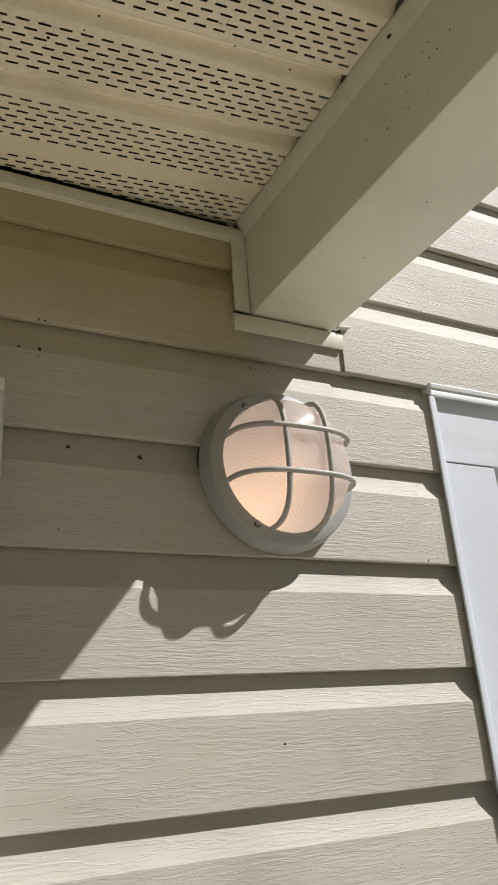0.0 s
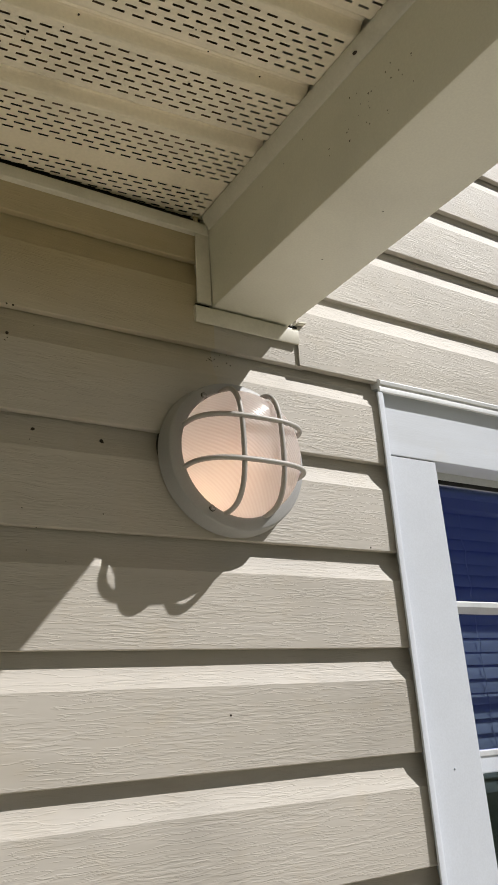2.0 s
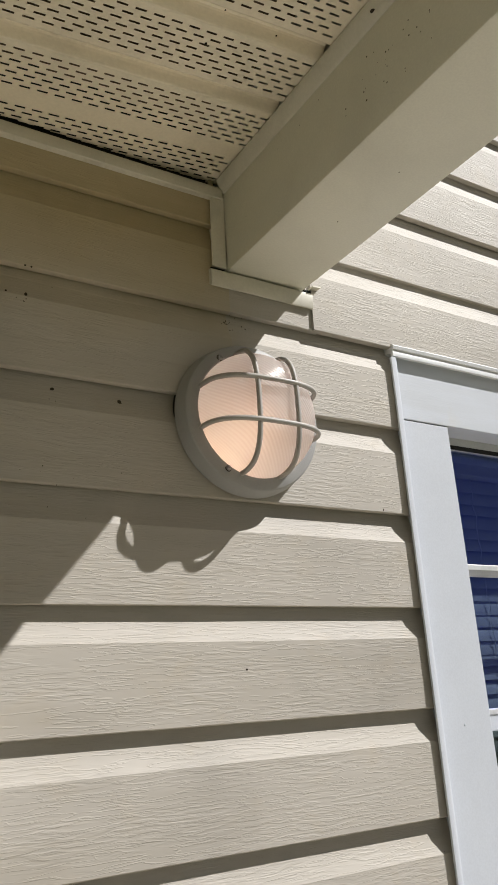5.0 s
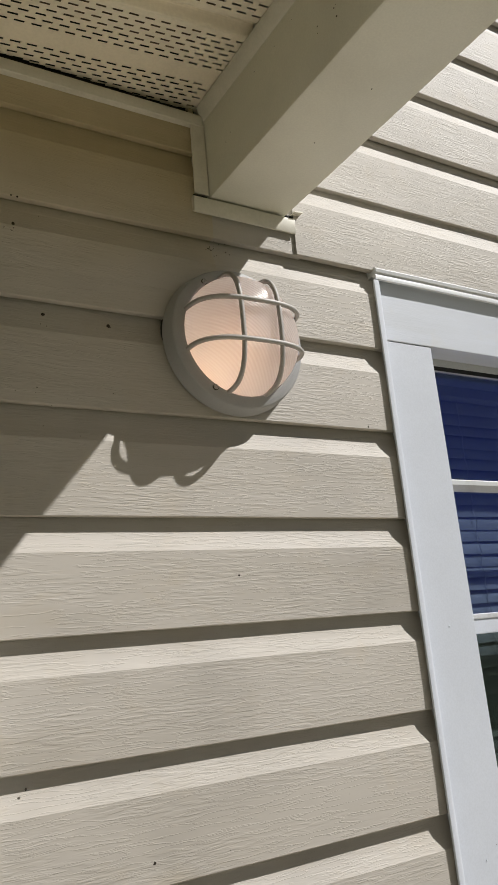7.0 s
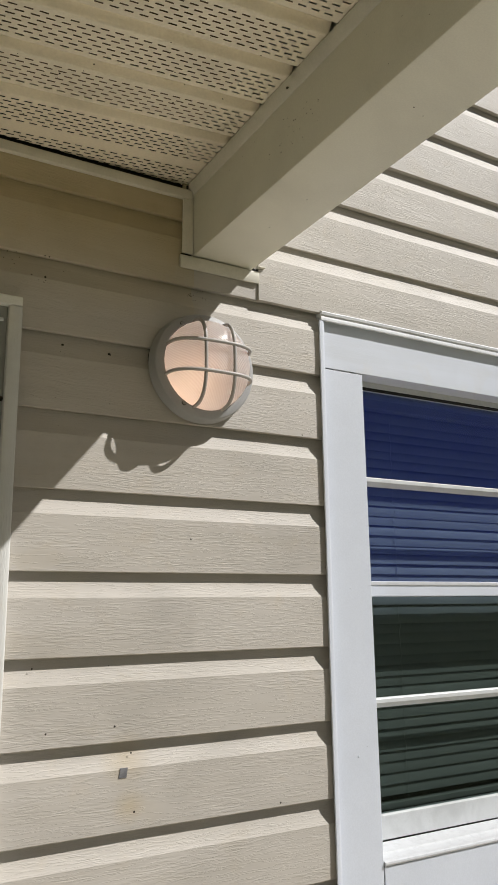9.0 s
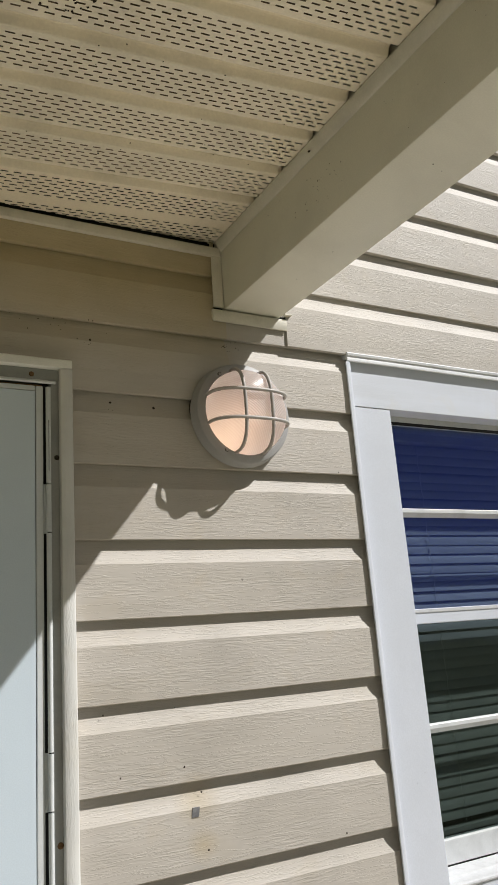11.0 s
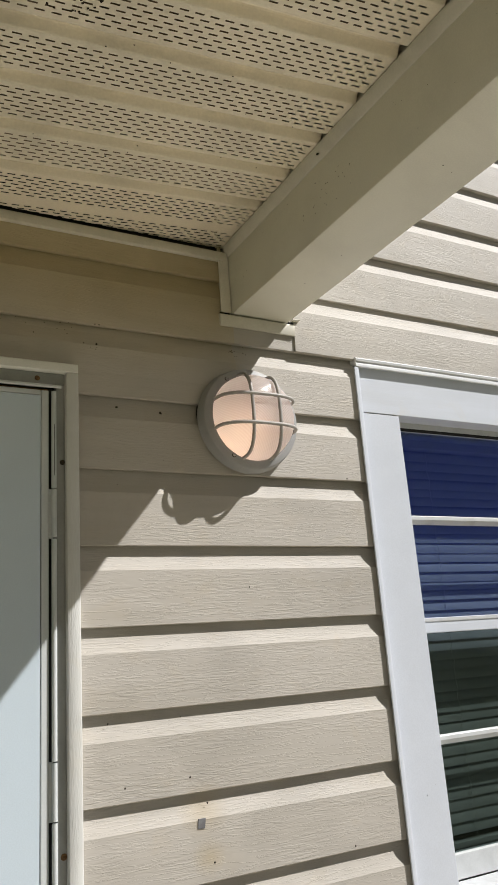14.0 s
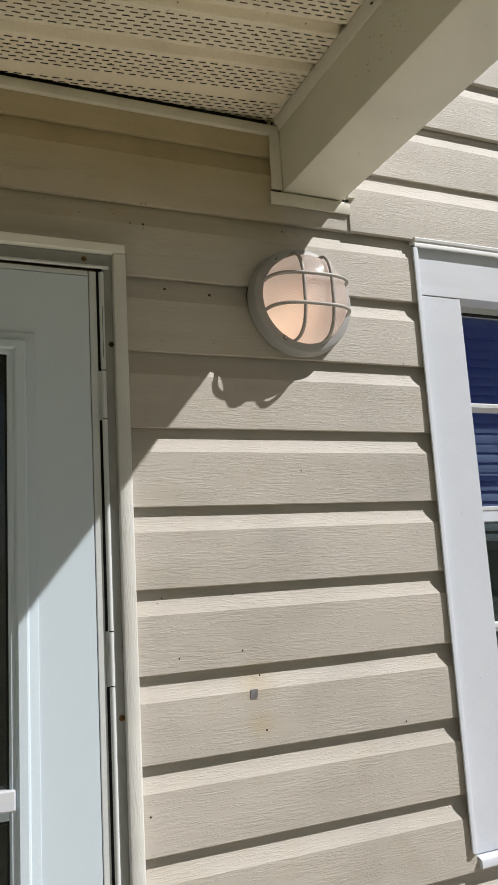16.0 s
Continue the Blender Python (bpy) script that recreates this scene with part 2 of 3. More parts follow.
def frosted(name):
    """Ribbed frosted lamp glass: scatters light through and keeps a soft gloss."""
    m = bpy.data.materials.new(name)
    m.use_nodes = True
    t = m.node_tree
    b = t.nodes["Principled BSDF"]
    b.inputs["Base Color"].default_value = (0.86, 0.845, 0.84, 1)
    b.inputs["Roughness"].default_value = 0.18
    tl = node(m, "ShaderNodeBsdfTranslucent", Color=(0.93, 0.88, 0.83, 1))
    mx = node(m, "ShaderNodeMixShader", Fac=0.82)
    join(m, b.outputs[0], mx.inputs[1])
    join(m, tl.outputs[0], mx.inputs[2])
    join(m, mx.outputs[0], t.nodes["Material Output"].inputs[0])
    tc = node(m, "ShaderNodeTexCoord")
    mp = node(m, "ShaderNodeMapping", Location=(0.040, 0.0, 0.045))
    join(m, tc.outputs["Object"], mp.inputs["Vector"])
    v = mp.outputs[0]
    rib = m.node_tree.nodes.new("ShaderNodeTexWave")
    rib.wave_type, rib.rings_direction = "RINGS", "SPHERICAL"
    rib.inputs["Scale"].default_value, rib.inputs["Distortion"].default_value = 120.0, 2.2
    rib.inputs["Detail"].default_value, rib.inputs["Detail Scale"].default_value = 1.0, 0.12
    join(m, v, rib.inputs["Vector"])
    bp = node(m, "ShaderNodeBump", Strength=0.18, Distance=0.0012)
    join(m, rib.outputs["Fac"], bp.inputs["Height"])
    join(m, bp.outputs[0], b.inputs["Normal"])
    join(m, bp.outputs[0], tl.inputs["Normal"])
    join(m, ramp(m, rib.outputs["Fac"], [(0.2, (0.92, 0.89, 0.88)), (0.7, (0.96, 0.94, 0.93))]), tl.inputs["Color"])
    return m


frost = frosted("frosted_lamp_glass")
bulb_mat = material("bulb_envelope", (0.9, 0.9, 0.88), 0.3)
bb = bulb_mat.node_tree.nodes["Principled BSDF"]
bb.inputs["Emission Color"].default_value = (1.0, 0.66, 0.38, 1)
bb.inputs["Emission Strength"].default_value = 3.0


# ---- building helpers ----
def part(name, bm, mat, parent=None, label="", smooth=0.0):
    """Links a bmesh as one mesh object under a thing or a part."""
    bmesh.ops.recalc_face_normals(bm, faces=bm.faces)
    me = bpy.data.meshes.new(name)
    bm.to_mesh(me)
    bm.free()
    me.materials.append(mat)
    if smooth:
        me.shade_smooth()
        me.set_sharp_from_angle(angle=radians(smooth))
    ob = new(name, me)
    if parent:
        ob.parent = parent
    return tagged(ob, label)


def thing(name, label, category, at=(0, 0, 0), group="", kind=""):
    ob = new(name)
    ob.location = at
    return tagged(ob, label, category, group, kind)


def box(bm, x0, x1, y0, y1, z0, z1, bevel=0.0, segments=2):
    g = bmesh.ops.create_cube(bm, size=1.0)
    vs = g["verts"]
    for v in vs:
        v.co = Vector((x0 + (v.co.x + 0.5) * (x1 - x0), y0 + (v.co.y + 0.5) * (y1 - y0), z0 + (v.co.z + 0.5) * (z1 - z0)))
    if bevel:
        es = list({e for v in vs for e in v.link_edges})
        bmesh.ops.bevel(bm, geom=es, offset=bevel, segments=segments, affect="EDGES", profile=0.5)
    return bm


def boxed(*a, **k):
    return box(bmesh.new(), *a, **k)


def prism(bm, profile, axis, a, b, steps=1, shift=None):
    """A closed outline swept straight along an axis. Profile pairs are the two other coordinates in xyz order."""
    rings = []
    for i in range(steps + 1):
        s = a + (b - a) * i / steps
        ring = []
        for u, v in profile:
            co = [u, v]
            co.insert(axis, s)
            co = Vector(co)
            if shift:
                co += shift(co)
            ring.append(bm.verts.new(co))
        rings.append(ring)
    n = len(profile)
    for r, q in zip(rings, rings[1:]):
        for i in range(n):
            bm.faces.new((r[i], r[(i + 1) % n], q[(i + 1) % n], q[i]))
    bm.faces.new(rings[0][::-1])
    bm.faces.new(rings[-1])
    return bm


def lathe(bm, profile, centre, segments=72, closed=False):
    """Turns (radius, y) pairs round an axis along y."""
    cx, cz = centre
    rings = []
    for r, y in profile:
        if r < 1e-6:
            rings.append([bm.verts.new((cx, y, cz))])
        else:
            rings.append([bm.verts.new((cx + r * math.cos(2 * math.pi * i / segments), y, cz + r * math.sin(2 * math.pi * i / segments))) for i in range(segments)])
    pairs = list(zip(rings, rings[1:])) + ([(rings[-1], rings[0])] if closed else [])
    for a, b in pairs:
        for i in range(segments):
            j = (i + 1) % segments
            if len(a) == 1:
                bm.faces.new((a[0], b[i], b[j]))
            elif len(b) == 1:
                bm.faces.new((a[i], b[0], a[j]))
            else:
                bm.faces.new((a[i], b[i], b[j], a[j]))
    return bm


def tube(bm, points, radius, sides=10):
    points = [Vector(p) for p in points]
    rings = []
    up = None
    for i, p in enumerate(points):
        d = (points[min(i + 1, len(points) - 1)] - points[max(i - 1, 0)]).normalized()
        if up is None:
            up = d.orthogonal().normalized()
        up = (up - d * up.dot(d)).normalized()
        w = d.cross(up)
        rings.append([bm.verts.new(p + radius * (math.cos(2 * math.pi * k / sides) * up + math.sin(2 * math.pi * k / sides) * w)) for k in range(sides)])
    for a, b in zip(rings, rings[1:]):
        for k in range(sides):
            bm.faces.new((a[k], a[(k + 1) % sides], b[(k + 1) % sides], b[k]))
    bm.faces.new(rings[0][::-1])
    bm.faces.new(rings[-1])
    return bm


def blob(bm, at, size, seed, flat=0.35, normal=1):
    """A small uneven lump: a speck of dirt. normal is the axis that it lies against."""
    rnd = random.Random(seed)
    g = bmesh.ops.create_icosphere(bm, subdivisions=1, radius=size)
    for v in g["verts"]:
        v.co *= 0.65 + 0.7 * rnd.random()
        v.co[normal] *= flat
        v.co += Vector(at)


# ---- plan ----
COURSE, BUTT = 0.127, 1.905 - 20 * 0.127     # height of a siding course; bottom edge of the lowest
STEP, RIDGE = 0.0124, 0.088                   # how far the course tops lie back; height of the flat face
DOOR_L, DOOR_R, DOOR_TOP = -0.915, 0.1376, 2.074
WIN_L, WIN_R, WIN_BOT, WIN_TOP = 0.707, 1.690, 1.045, 2.158
SOFFIT_Z, LEAN, TILT = 2.344, -0.070, 0.0325                 # underside of the porch ceiling; how far its boards run off square; its rise along x
BEAM_L, BEAM_R, BEAM_Z = 0.4365, 0.5605, 2.217
WALL_L, WALL_R, WALL_TOP = -2.6, 3.4, 3.75

# ground and porch floor
gb = bmesh.new()
n = 48
centre_v = gb.verts.new((0, 0, -0.16))
last = [centre_v]
for r in (4, 12, 40, 150, 600, 2500):
    ring = [gb.verts.new((r * math.cos(2 * math.pi * i / n), r * math.sin(2 * math.pi * i / n), -0.16)) for i in range(n)]
    for i in range(n):
        j = (i + 1) % n
        if len(last) == 1:
            gb.faces.new((last[0], ring[i], ring[j]))
        else:
            gb.faces.new((last[i], ring[i], ring[j], last[j]))
    last = ring
tagged(part("ground", gb, grass_mat), "mown green lawn round the house", "ground", kind="structure")
tagged(part("floor", boxed(-1.9, 3.2, -1.6, 0.02, -0.16, 0.0, 0.01), concrete), "pale concrete porch slab under the wall", "floor", kind="structure")

# house wall: sheathing with the door and window openings
wb = bmesh.new()
IN, OUT = 0.19, 0.022
box(wb, WALL_L, DOOR_L + 0.03, OUT, IN, -0.16, WALL_TOP)
box(wb, DOOR_L + 0.03, DOOR_R - 0.01, OUT, IN, DOOR_TOP - 0.01, WALL_TOP)
box(wb, DOOR_R - 0.01, WIN_L + 0.06, OUT, IN, -0.16, WALL_TOP)
box(wb, WIN_L + 0.06, WIN_R - 0.06, OUT, IN, -0.16, WIN_BOT + 0.06)
box(wb, WIN_L + 0.06, WIN_R - 0.06, OUT, IN, WIN_TOP - 0.07, WALL_TOP)
box(wb, WIN_R - 0.06, WALL_R, OUT, IN, -0.16, WALL_TOP)
wall = tagged(part("wall_front", wb, sheath), "house wall clad in beige wood-grained vinyl siding", "wall", kind="structure")

# rooms behind the openings, closed and dark
rb = bmesh.new()
box(rb, WALL_L, WALL_R, 3.0, 3.1, -0.16, WALL_TOP)
box(rb, WALL_L, WALL_L + 0.1, IN, 3.0, -0.16, WALL_TOP)
box(rb, WALL_R - 0.1, WALL_R, IN, 3.0, -0.16, WALL_TOP)
box(rb, 0.35, 0.45, IN, 3.0, -0.16, WALL_TOP)
tagged(part("wall_inner", rb, room_paint), "dim painted walls of the rooms behind", "wall", kind="structure")
tagged(part("floor_inner", boxed(WALL_L, WALL_R, IN, 3.1, -0.2, -0.05), room_paint), "dim floor of the rooms behind", "floor", kind="structure")
tagged(part("ceiling_inner", boxed(WALL_L, WALL_R, 0.0, 3.1, WALL_TOP, WALL_TOP + 0.1), room_paint), "dim ceiling of the rooms behind", "ceiling", kind="structure")


# ---- siding ----
def course_profile(zb, z0, z1, y=0.0):
    """Front line of a lapped course between two heights, as (y, z), then the back of the sheet."""
    h = [(0.0105, 0.0004), (0.0014, -0.0003), (0.0004, 0.0), (0.0, 0.0008), (-0.0004, 0.030), (-0.0004, 0.060), (-0.0002, RIDGE - 0.006), (-0.0001, RIDGE - 0.0006), (0.0003, RIDGE + 0.0003), (0.0071, 0.1025), (0.0105, 0.1150),
         (STEP, COURSE + 0.0005), (STEP + 0.001, COURSE + 0.010)]
    pts = []
    for (ya, za), (yb, zc) in zip(h, h[1:]):
        pts.append((ya, za))
        for cut in (z0 - zb, z1 - zb):
            if za < cut < zc:
                pts.append((ya + (yb - ya) * (cut - za) / (zc - za), cut))
    pts.append(h[-1])
    pts.sort(key=lambda p: p[1]) if z0 > zb + 0.001 else None
    low, high = z0 - zb - 1e-6, z1 - zb + 1e-6
    if z0 <= zb + 0.001:
        low = -1.0
    if z1 >= zb + COURSE - 0.001:
        high = 1.0
    front = [(a + y, zb + b) for a, b in pts if low <= b <= high]
    back = [(a + 0.0022, b + 0.0008) for a, b in reversed(front[1:])] + [(front[0][0], front[0][1] + 0.002)]
    return front + back


def siding(bm, zb, z0, z1, x0, x1, seed, y=0.0):
    def wave(co):
        a = noise.noise((co.x * 2.1, seed * 3.7, 0.5)) * 0.0011 + noise.noise((co.x * 9.0, seed * 5.1, co.z * 11)) * 0.0004
        c = noise.noise((co.x * 1.7, seed * 7.3, 4.2)) * 0.0009
        return Vector((0, a, c))
    prism(bm, course_profile(zb, z0, z1, y), 0, x0, x1, max(1, int((x1 - x0) / 0.04)), wave)


BLOCKS = [  # what the siding is cut round: x0, x1, z0, z1
    (DOOR_L, DOOR_R - 0.004, -1.0, DOOR_TOP - 0.004),
    (WIN_L + 0.0135, WIN_R - 0.0135, WIN_BOT - 0.012, WIN_TOP - 0.012),
    (0.424, 0.566, 2.195, 2.62),
    (WALL_L, 0.417, 2.336, 2.62),
]
for k in range(0, 36):
    zb = BUTT + k * COURSE
    if zb + COURSE < 0.02 or zb > WALL_TOP - 0.05:
        continue
    cuts = sorted({zb, zb + COURSE, *[z for b in BLOCKS for z in b[2:] if zb + 0.002 < z < zb + COURSE - 0.002]})
    slabs = []
    for z0, z1 in zip(cuts, cuts[1:]):
        mid = (z0 + z1) / 2
        stops = sorted((b[0], b[1]) for b in BLOCKS if b[2] < mid < b[3])
        x = WALL_L
        for a, b in stops:
            if a > x:
                slabs.append((x, a, z0, z1))
            x = max(x, b)
        slabs.append((x, WALL_R, z0, z1))
    split = 0.573 if abs(zb - 2.159) < 0.01 else None      # the lap joint below the beam
    groups = []
    for s in slabs:
        pieces = [s]
        if split and s[0] < split < s[1]:
            pieces = [(s[0], split + 0.012, s[2], s[3]), (split, s[1], s[2], s[3])]
        for p in pieces:
            home = None
            for g in groups:
                if any(min(p[1], q[1]) - max(p[0], q[0]) > 0.02 and not (split and (p[0] == split) != (q[0] == split)) for q in g):
                    home = g
                    break
            if home is None:
                home = []
                groups.append(home)
            home.append(p)
    for g in groups:
        bm = bmesh.new()
        lap = split and g[0][0] == split
        for x0, x1, z0, z1 in g:
            siding(bm, zb, z0, z1, x0, x1, k, -0.0035 if lap else 0.0)
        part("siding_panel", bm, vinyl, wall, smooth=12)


# ---- porch ceiling ----
PITCH, SLOT, GAP, ROWS = 0.0964, 0.0118, 0.0198, 7
GROOVE = -0.3207                                   # a groove's middle at x = 0
X0, X1, Y_FAR = -1.65, 0.4355, -1.75
ROW_STEP, SLOT_W = 0.0087, 0.0025
verts, faces = [], []


def quad(xa, xb, y0, y1, z0, z1):
    """A strip of the ceiling; it follows the slight skew of the porch."""
    parts = max(1, int((xb - xa) / 0.02)) if y1 > -0.25 else 1
    for k in range(parts):
        x0, x1 = xa + (xb - xa) * k / parts, xa + (xb - xa) * (k + 1) / parts
        far = -0.0130 + (0.044 - LEAN) * (x0 + x1) / 2     # an open gap is left along the wall
        if y0 >= far:
            continue
        cut = min(1.0, (far - y0) / (y1 - y0))
        ye, ze = y0 + (y1 - y0) * cut, z0 + (z1 - z0) * cut
        i = len(verts)
        for x, y, z in ((x0, y0, z0), (x1, y0, z0), (x1, ye, ze), (x0, ye, ze)):
            verts.append((x, y + LEAN * x, z + TILT * x))
        faces.append((i, i + 1, i + 2, i + 3))


def ceiling_strip(y_mid, seed):
    """One board of the ceiling from groove to groove, with staggered slots cut through it."""
    z = SOFFIT_Z
    y = y_mid
    # groove: a soft rolled hollow with a narrow flat
    def hollow(u):
        f = min(1.0, max(0.0, (0.0130 - abs(u)) / 0.0105))
        return 0.0150 * f * f * (3 - 2 * f)
    cuts = [-0.0130 + 0.0260 * q / 16 for q in range(17)]
    for a, b in zip(cuts, cuts[1:]):
        quad(X0, X1, y + a, y + b, z + hollow(a), z + hollow(b))
    first = y + 0.0220
    quad(X0, X1, y + 0.0130, first - SLOT_W / 2, z, z)
    slot_rows(first, ROWS, z, seed, y + PITCH - 0.0130)


def slot_rows(first, rows, z, seed, end):
    """Rows of slots from the first one on, with the flat up to the end."""
    rnd = random.Random(seed)
    for r in range(rows):
        yc = first + r * ROW_STEP
        x = X0 + (0.5 if r % 2 else 0.0) * GAP + rnd.uniform(-0.0006, 0.0006) + seed * 0.0031 % GAP
        start = X0
        while x + SLOT < X1 - 0.004:
            quad(start, x, yc - SLOT_W / 2, yc + SLOT_W / 2, z, z)
            start = x + SLOT
            x += GAP
        quad(start, X1, yc - SLOT_W / 2, yc + SLOT_W / 2, z, z)
        nxt = yc + ROW_STEP - SLOT_W / 2 if r < rows - 1 else end
        quad(X0, X1, yc + SLOT_W / 2, nxt, z, z)


yy, i = GROOVE, 0
while yy - PITCH > Y_FAR:
    yy -= PITCH
while yy < -0.10:
    ceiling_strip(yy, i)
    yy += PITCH
    i += 1
# the last board is cut narrow and tucked over its neighbour
TUCK = yy - PITCH + 0.0220 + 6 * ROW_STEP + 0.0345
quad(X0, X1, yy - 0.0132, yy - 0.0126, SOFFIT_Z, SOFFIT_Z + 0.0014)
quad(X0, X1, yy - 0.0126, TUCK - SLOT_W / 2, SOFFIT_Z + 0.0014, SOFFIT_Z + 0.0014)
slot_rows(TUCK, 12, SOFFIT_Z + 0.0014, i, TUCK + 0.12)
me = bpy.data.meshes.new("ceiling")
me.from_pydata(verts, [], faces)
me.materials.append(soffit_vinyl)
ceiling = tagged(new("ceiling", me), "tan vinyl porch ceiling with rows of vent slots", "ceiling", kind="structure")

# dark roof space over it, and the roof
ab = bmesh.new()
box(ab, X0 - 0.1, 0.52, Y_FAR - 0.05, 0.03, 2.47, 2.52)
box(ab, X0 - 0.12, X0 - 0.02, Y_FAR - 0.05, 0.03, 2.30, 2.52)
box(ab, X0 - 0.1, 0.60, Y_FAR - 0.08, Y_FAR + 0.02, 2.28, 2.52)
tagged(part("roof_deck", ab, deck_wood), "dark boards of the porch roof space", "roof", kind="structure")
tagged(part("roof", boxed(X0 - 0.2, 0.64, Y_FAR - 0.15, 0.03, 2.62, 2.68), shingle), "dark shingled porch roof", "roof", kind="structure")


# ---- beam ----
beam = thing("porch_beam", "porch beam wrapped in smooth beige aluminium, dirt specks near the ceiling", "beam", kind="structure")
r = 0.0035
bp = [(BEAM_L - 0.0008, 2.62), (BEAM_L - 0.0004, 2.342), (BEAM_L, BEAM_Z + r), (BEAM_L + r * 0.3, BEAM_Z + r * 0.3), (BEAM_L + r, BEAM_Z), (BEAM_R - r, BEAM_Z), (BEAM_R - r * 0.3, BEAM_Z + r * 0.3), (BEAM_R, BEAM_Z + r), (BEAM_R, 2.62)]


SKEW = 0.014                                 # the beam runs slightly off square


def beam_wave(co):
    w = noise.noise((co.y * 3.0, co.z * 6.0, 2.0)) * 0.0009
    return Vector((w - SKEW * co.y, 0, w * 0.6))


part("wrap", prism(bmesh.new(), bp, 1, Y_FAR, 0.018, 40, beam_wave), coil, beam, smooth=40)
# trim where the ceiling meets the beam
tp = [(0.4300, 2.3368), (0.4285, 2.3380), (0.4215, 2.3520), (0.4215, 2.3560), (0.4235, 2.3572), (0.4400, 2.3572), (0.4400, 2.3358), (0.4330, 2.3360)]
part("ceiling_trim", prism(bmesh.new(), tp, 1, Y_FAR, -0.008, 30, lambda co: Vector((0.004 - SKEW * co.y + noise.noise((co.y * 4, 1, 1)) * 0.0007, 0, 0))), channel_vinyl, beam, "beige ceiling channel", smooth=40)

# trim where the ceiling meets the wall
wt = [(-0.008, 2.3252), (-0.0095, 2.3262), (-0.0102, 2.3405), (-0.0090, 2.3430), (-0.006, 2.3432), (-0.005, 2.339), (0.018, 2.339), (0.018, 2.3262), (-0.003, 2.3256)]
tagged(part("trim_ceiling", prism(bmesh.new(), wt, 0, X0, 0.4325, 40, lambda co: Vector((0, noise.noise((co.x * 3, 2, 1)) * 0.001, noise.noise((co.x * 2, 5, 1)) * 0.001 - 0.0014 + 0.0035 * co.x))), channel_vinyl, smooth=30),
       "beige channel between wall and porch ceiling", "trim", kind="structure")

# channel round the beam's end on the wall
ch = thing("beam_channel", "beige vinyl channel round the beam where it meets the wall", "trim", kind="structure")
F = -0.006
plate = [(0.4135, F + 0.0005), (0.4128, F - 0.0012), (0.4140, F - 0.0022), (0.4340, F - 0.0018), (0.4350, F - 0.0006), (0.4346, F + 0.0008)]
part("side_flange", prism(bmesh.new(), plate, 2, 2.2185, 2.3300, 6, lambda co: Vector((0.010 * (co.z - 2.22), noise.noise((co.x * 40, 1, co.z * 9)) * 0.0006, 0))), channel_vinyl, ch, smooth=40)
part("side_return", boxed(0.4215, 0.4335, F + 0.0012, 0.018, 2.2200, 2.3345, 0.0004), channel_vinyl, ch)
part("pocket", boxed(0.4130, 0.4335, F + 0.0030, 0.018, 2.2146, 2.2186), dark_gap, ch, "dark open end of the channel")
lower = [(0.018, 2.2146), (F - 0.0005, 2.2142), (F - 0.0020, 2.2130), (F - 0.0026, 2.2100), (F - 0.0016, 2.1925), (F - 0.0008, 2.1903), (F + 0.0012, 2.1900), (F + 0.0014, 2.1935), (0.018, 2.1935)]
part("bottom_channel", prism(bmesh.new(), lower, 0, 0.4105, 0.5725, 12, lambda co: Vector((0, noise.noise((co.x * 12, 4, 1)) * 0.0006, noise.noise((co.x * 9, 2, 6)) * 0.0005))), channel_vinyl, ch, smooth=35)
part("torn_hole", boxed(0.5640, 0.5735, F + 0.0015, 0.012, 2.2146, 2.2196), dark_gap, ch, "dark gap in the channel corner")
part("torn_flap", prism(bmesh.new(), [(0.570, 2.2208), (0.584, 2.2225), (0.584, 2.2243), (0.570, 2.2228)], 1, -0.014, 0.012), channel_vinyl, ch, "bent torn vinyl tab")

# ---- window ----
win = thing("window_1", "white double-hung window with flat casing and blinds behind the glass", "window", (0, 0, 0), kind="structure")
JY = -0.007
jp = [(WIN_L + 0.0138, 0.020), (WIN_L + 0.0138, JY + 0.0032), (WIN_L + 0.0006, JY + 0.0026), (WIN_L, JY + 0.0015), (WIN_L + 0.0012, JY), (WIN_L + 0.007, JY - 0.0006), (WIN_L + 0.0105, JY + 0.0005), (WIN_L + 0.0120, JY + 0.004), (WIN_L + 0.0145, JY + 0.0055), (WIN_L + 0.016, 0.004), (WIN_L + 0.016, 0.020)]
part("side_channel", prism(bmesh.new(), jp, 2, WIN_BOT + 0.003, 2.142, 24, lambda co: Vector((noise.noise((1, 3, co.z * 3)) * 0.0008, 0, 0))), white_vinyl, win, smooth=40)
part("side_channel", prism(bmesh.new(), [(WIN_L + WIN_R - a, b) for a, b in jp], 2, WIN_BOT + 0.003, 2.142, 1), white_vinyl, win, smooth=40)
CX = 0.818                                   # inner edge of the left casing
CR = WIN_L + WIN_R - CX
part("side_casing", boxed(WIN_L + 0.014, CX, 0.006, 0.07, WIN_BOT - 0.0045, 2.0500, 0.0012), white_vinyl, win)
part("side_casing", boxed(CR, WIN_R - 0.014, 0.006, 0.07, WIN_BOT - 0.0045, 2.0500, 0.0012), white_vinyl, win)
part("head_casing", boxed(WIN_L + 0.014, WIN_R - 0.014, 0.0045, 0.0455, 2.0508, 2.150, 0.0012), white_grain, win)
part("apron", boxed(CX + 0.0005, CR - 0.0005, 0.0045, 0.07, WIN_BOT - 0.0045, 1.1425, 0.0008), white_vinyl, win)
hp = [(0.020, 2.168), (0.002, 2.1665), (-0.0075, 2.1625), (-0.0095, 2.160), (-0.0085, 2.1555), (-0.0055, 2.1545), (-0.0070, 2.150), (-0.0065, 2.1445), (-0.0035, 2.1435), (-0.0025, 2.148), (0.003, 2.151), (0.020, 2.151)]
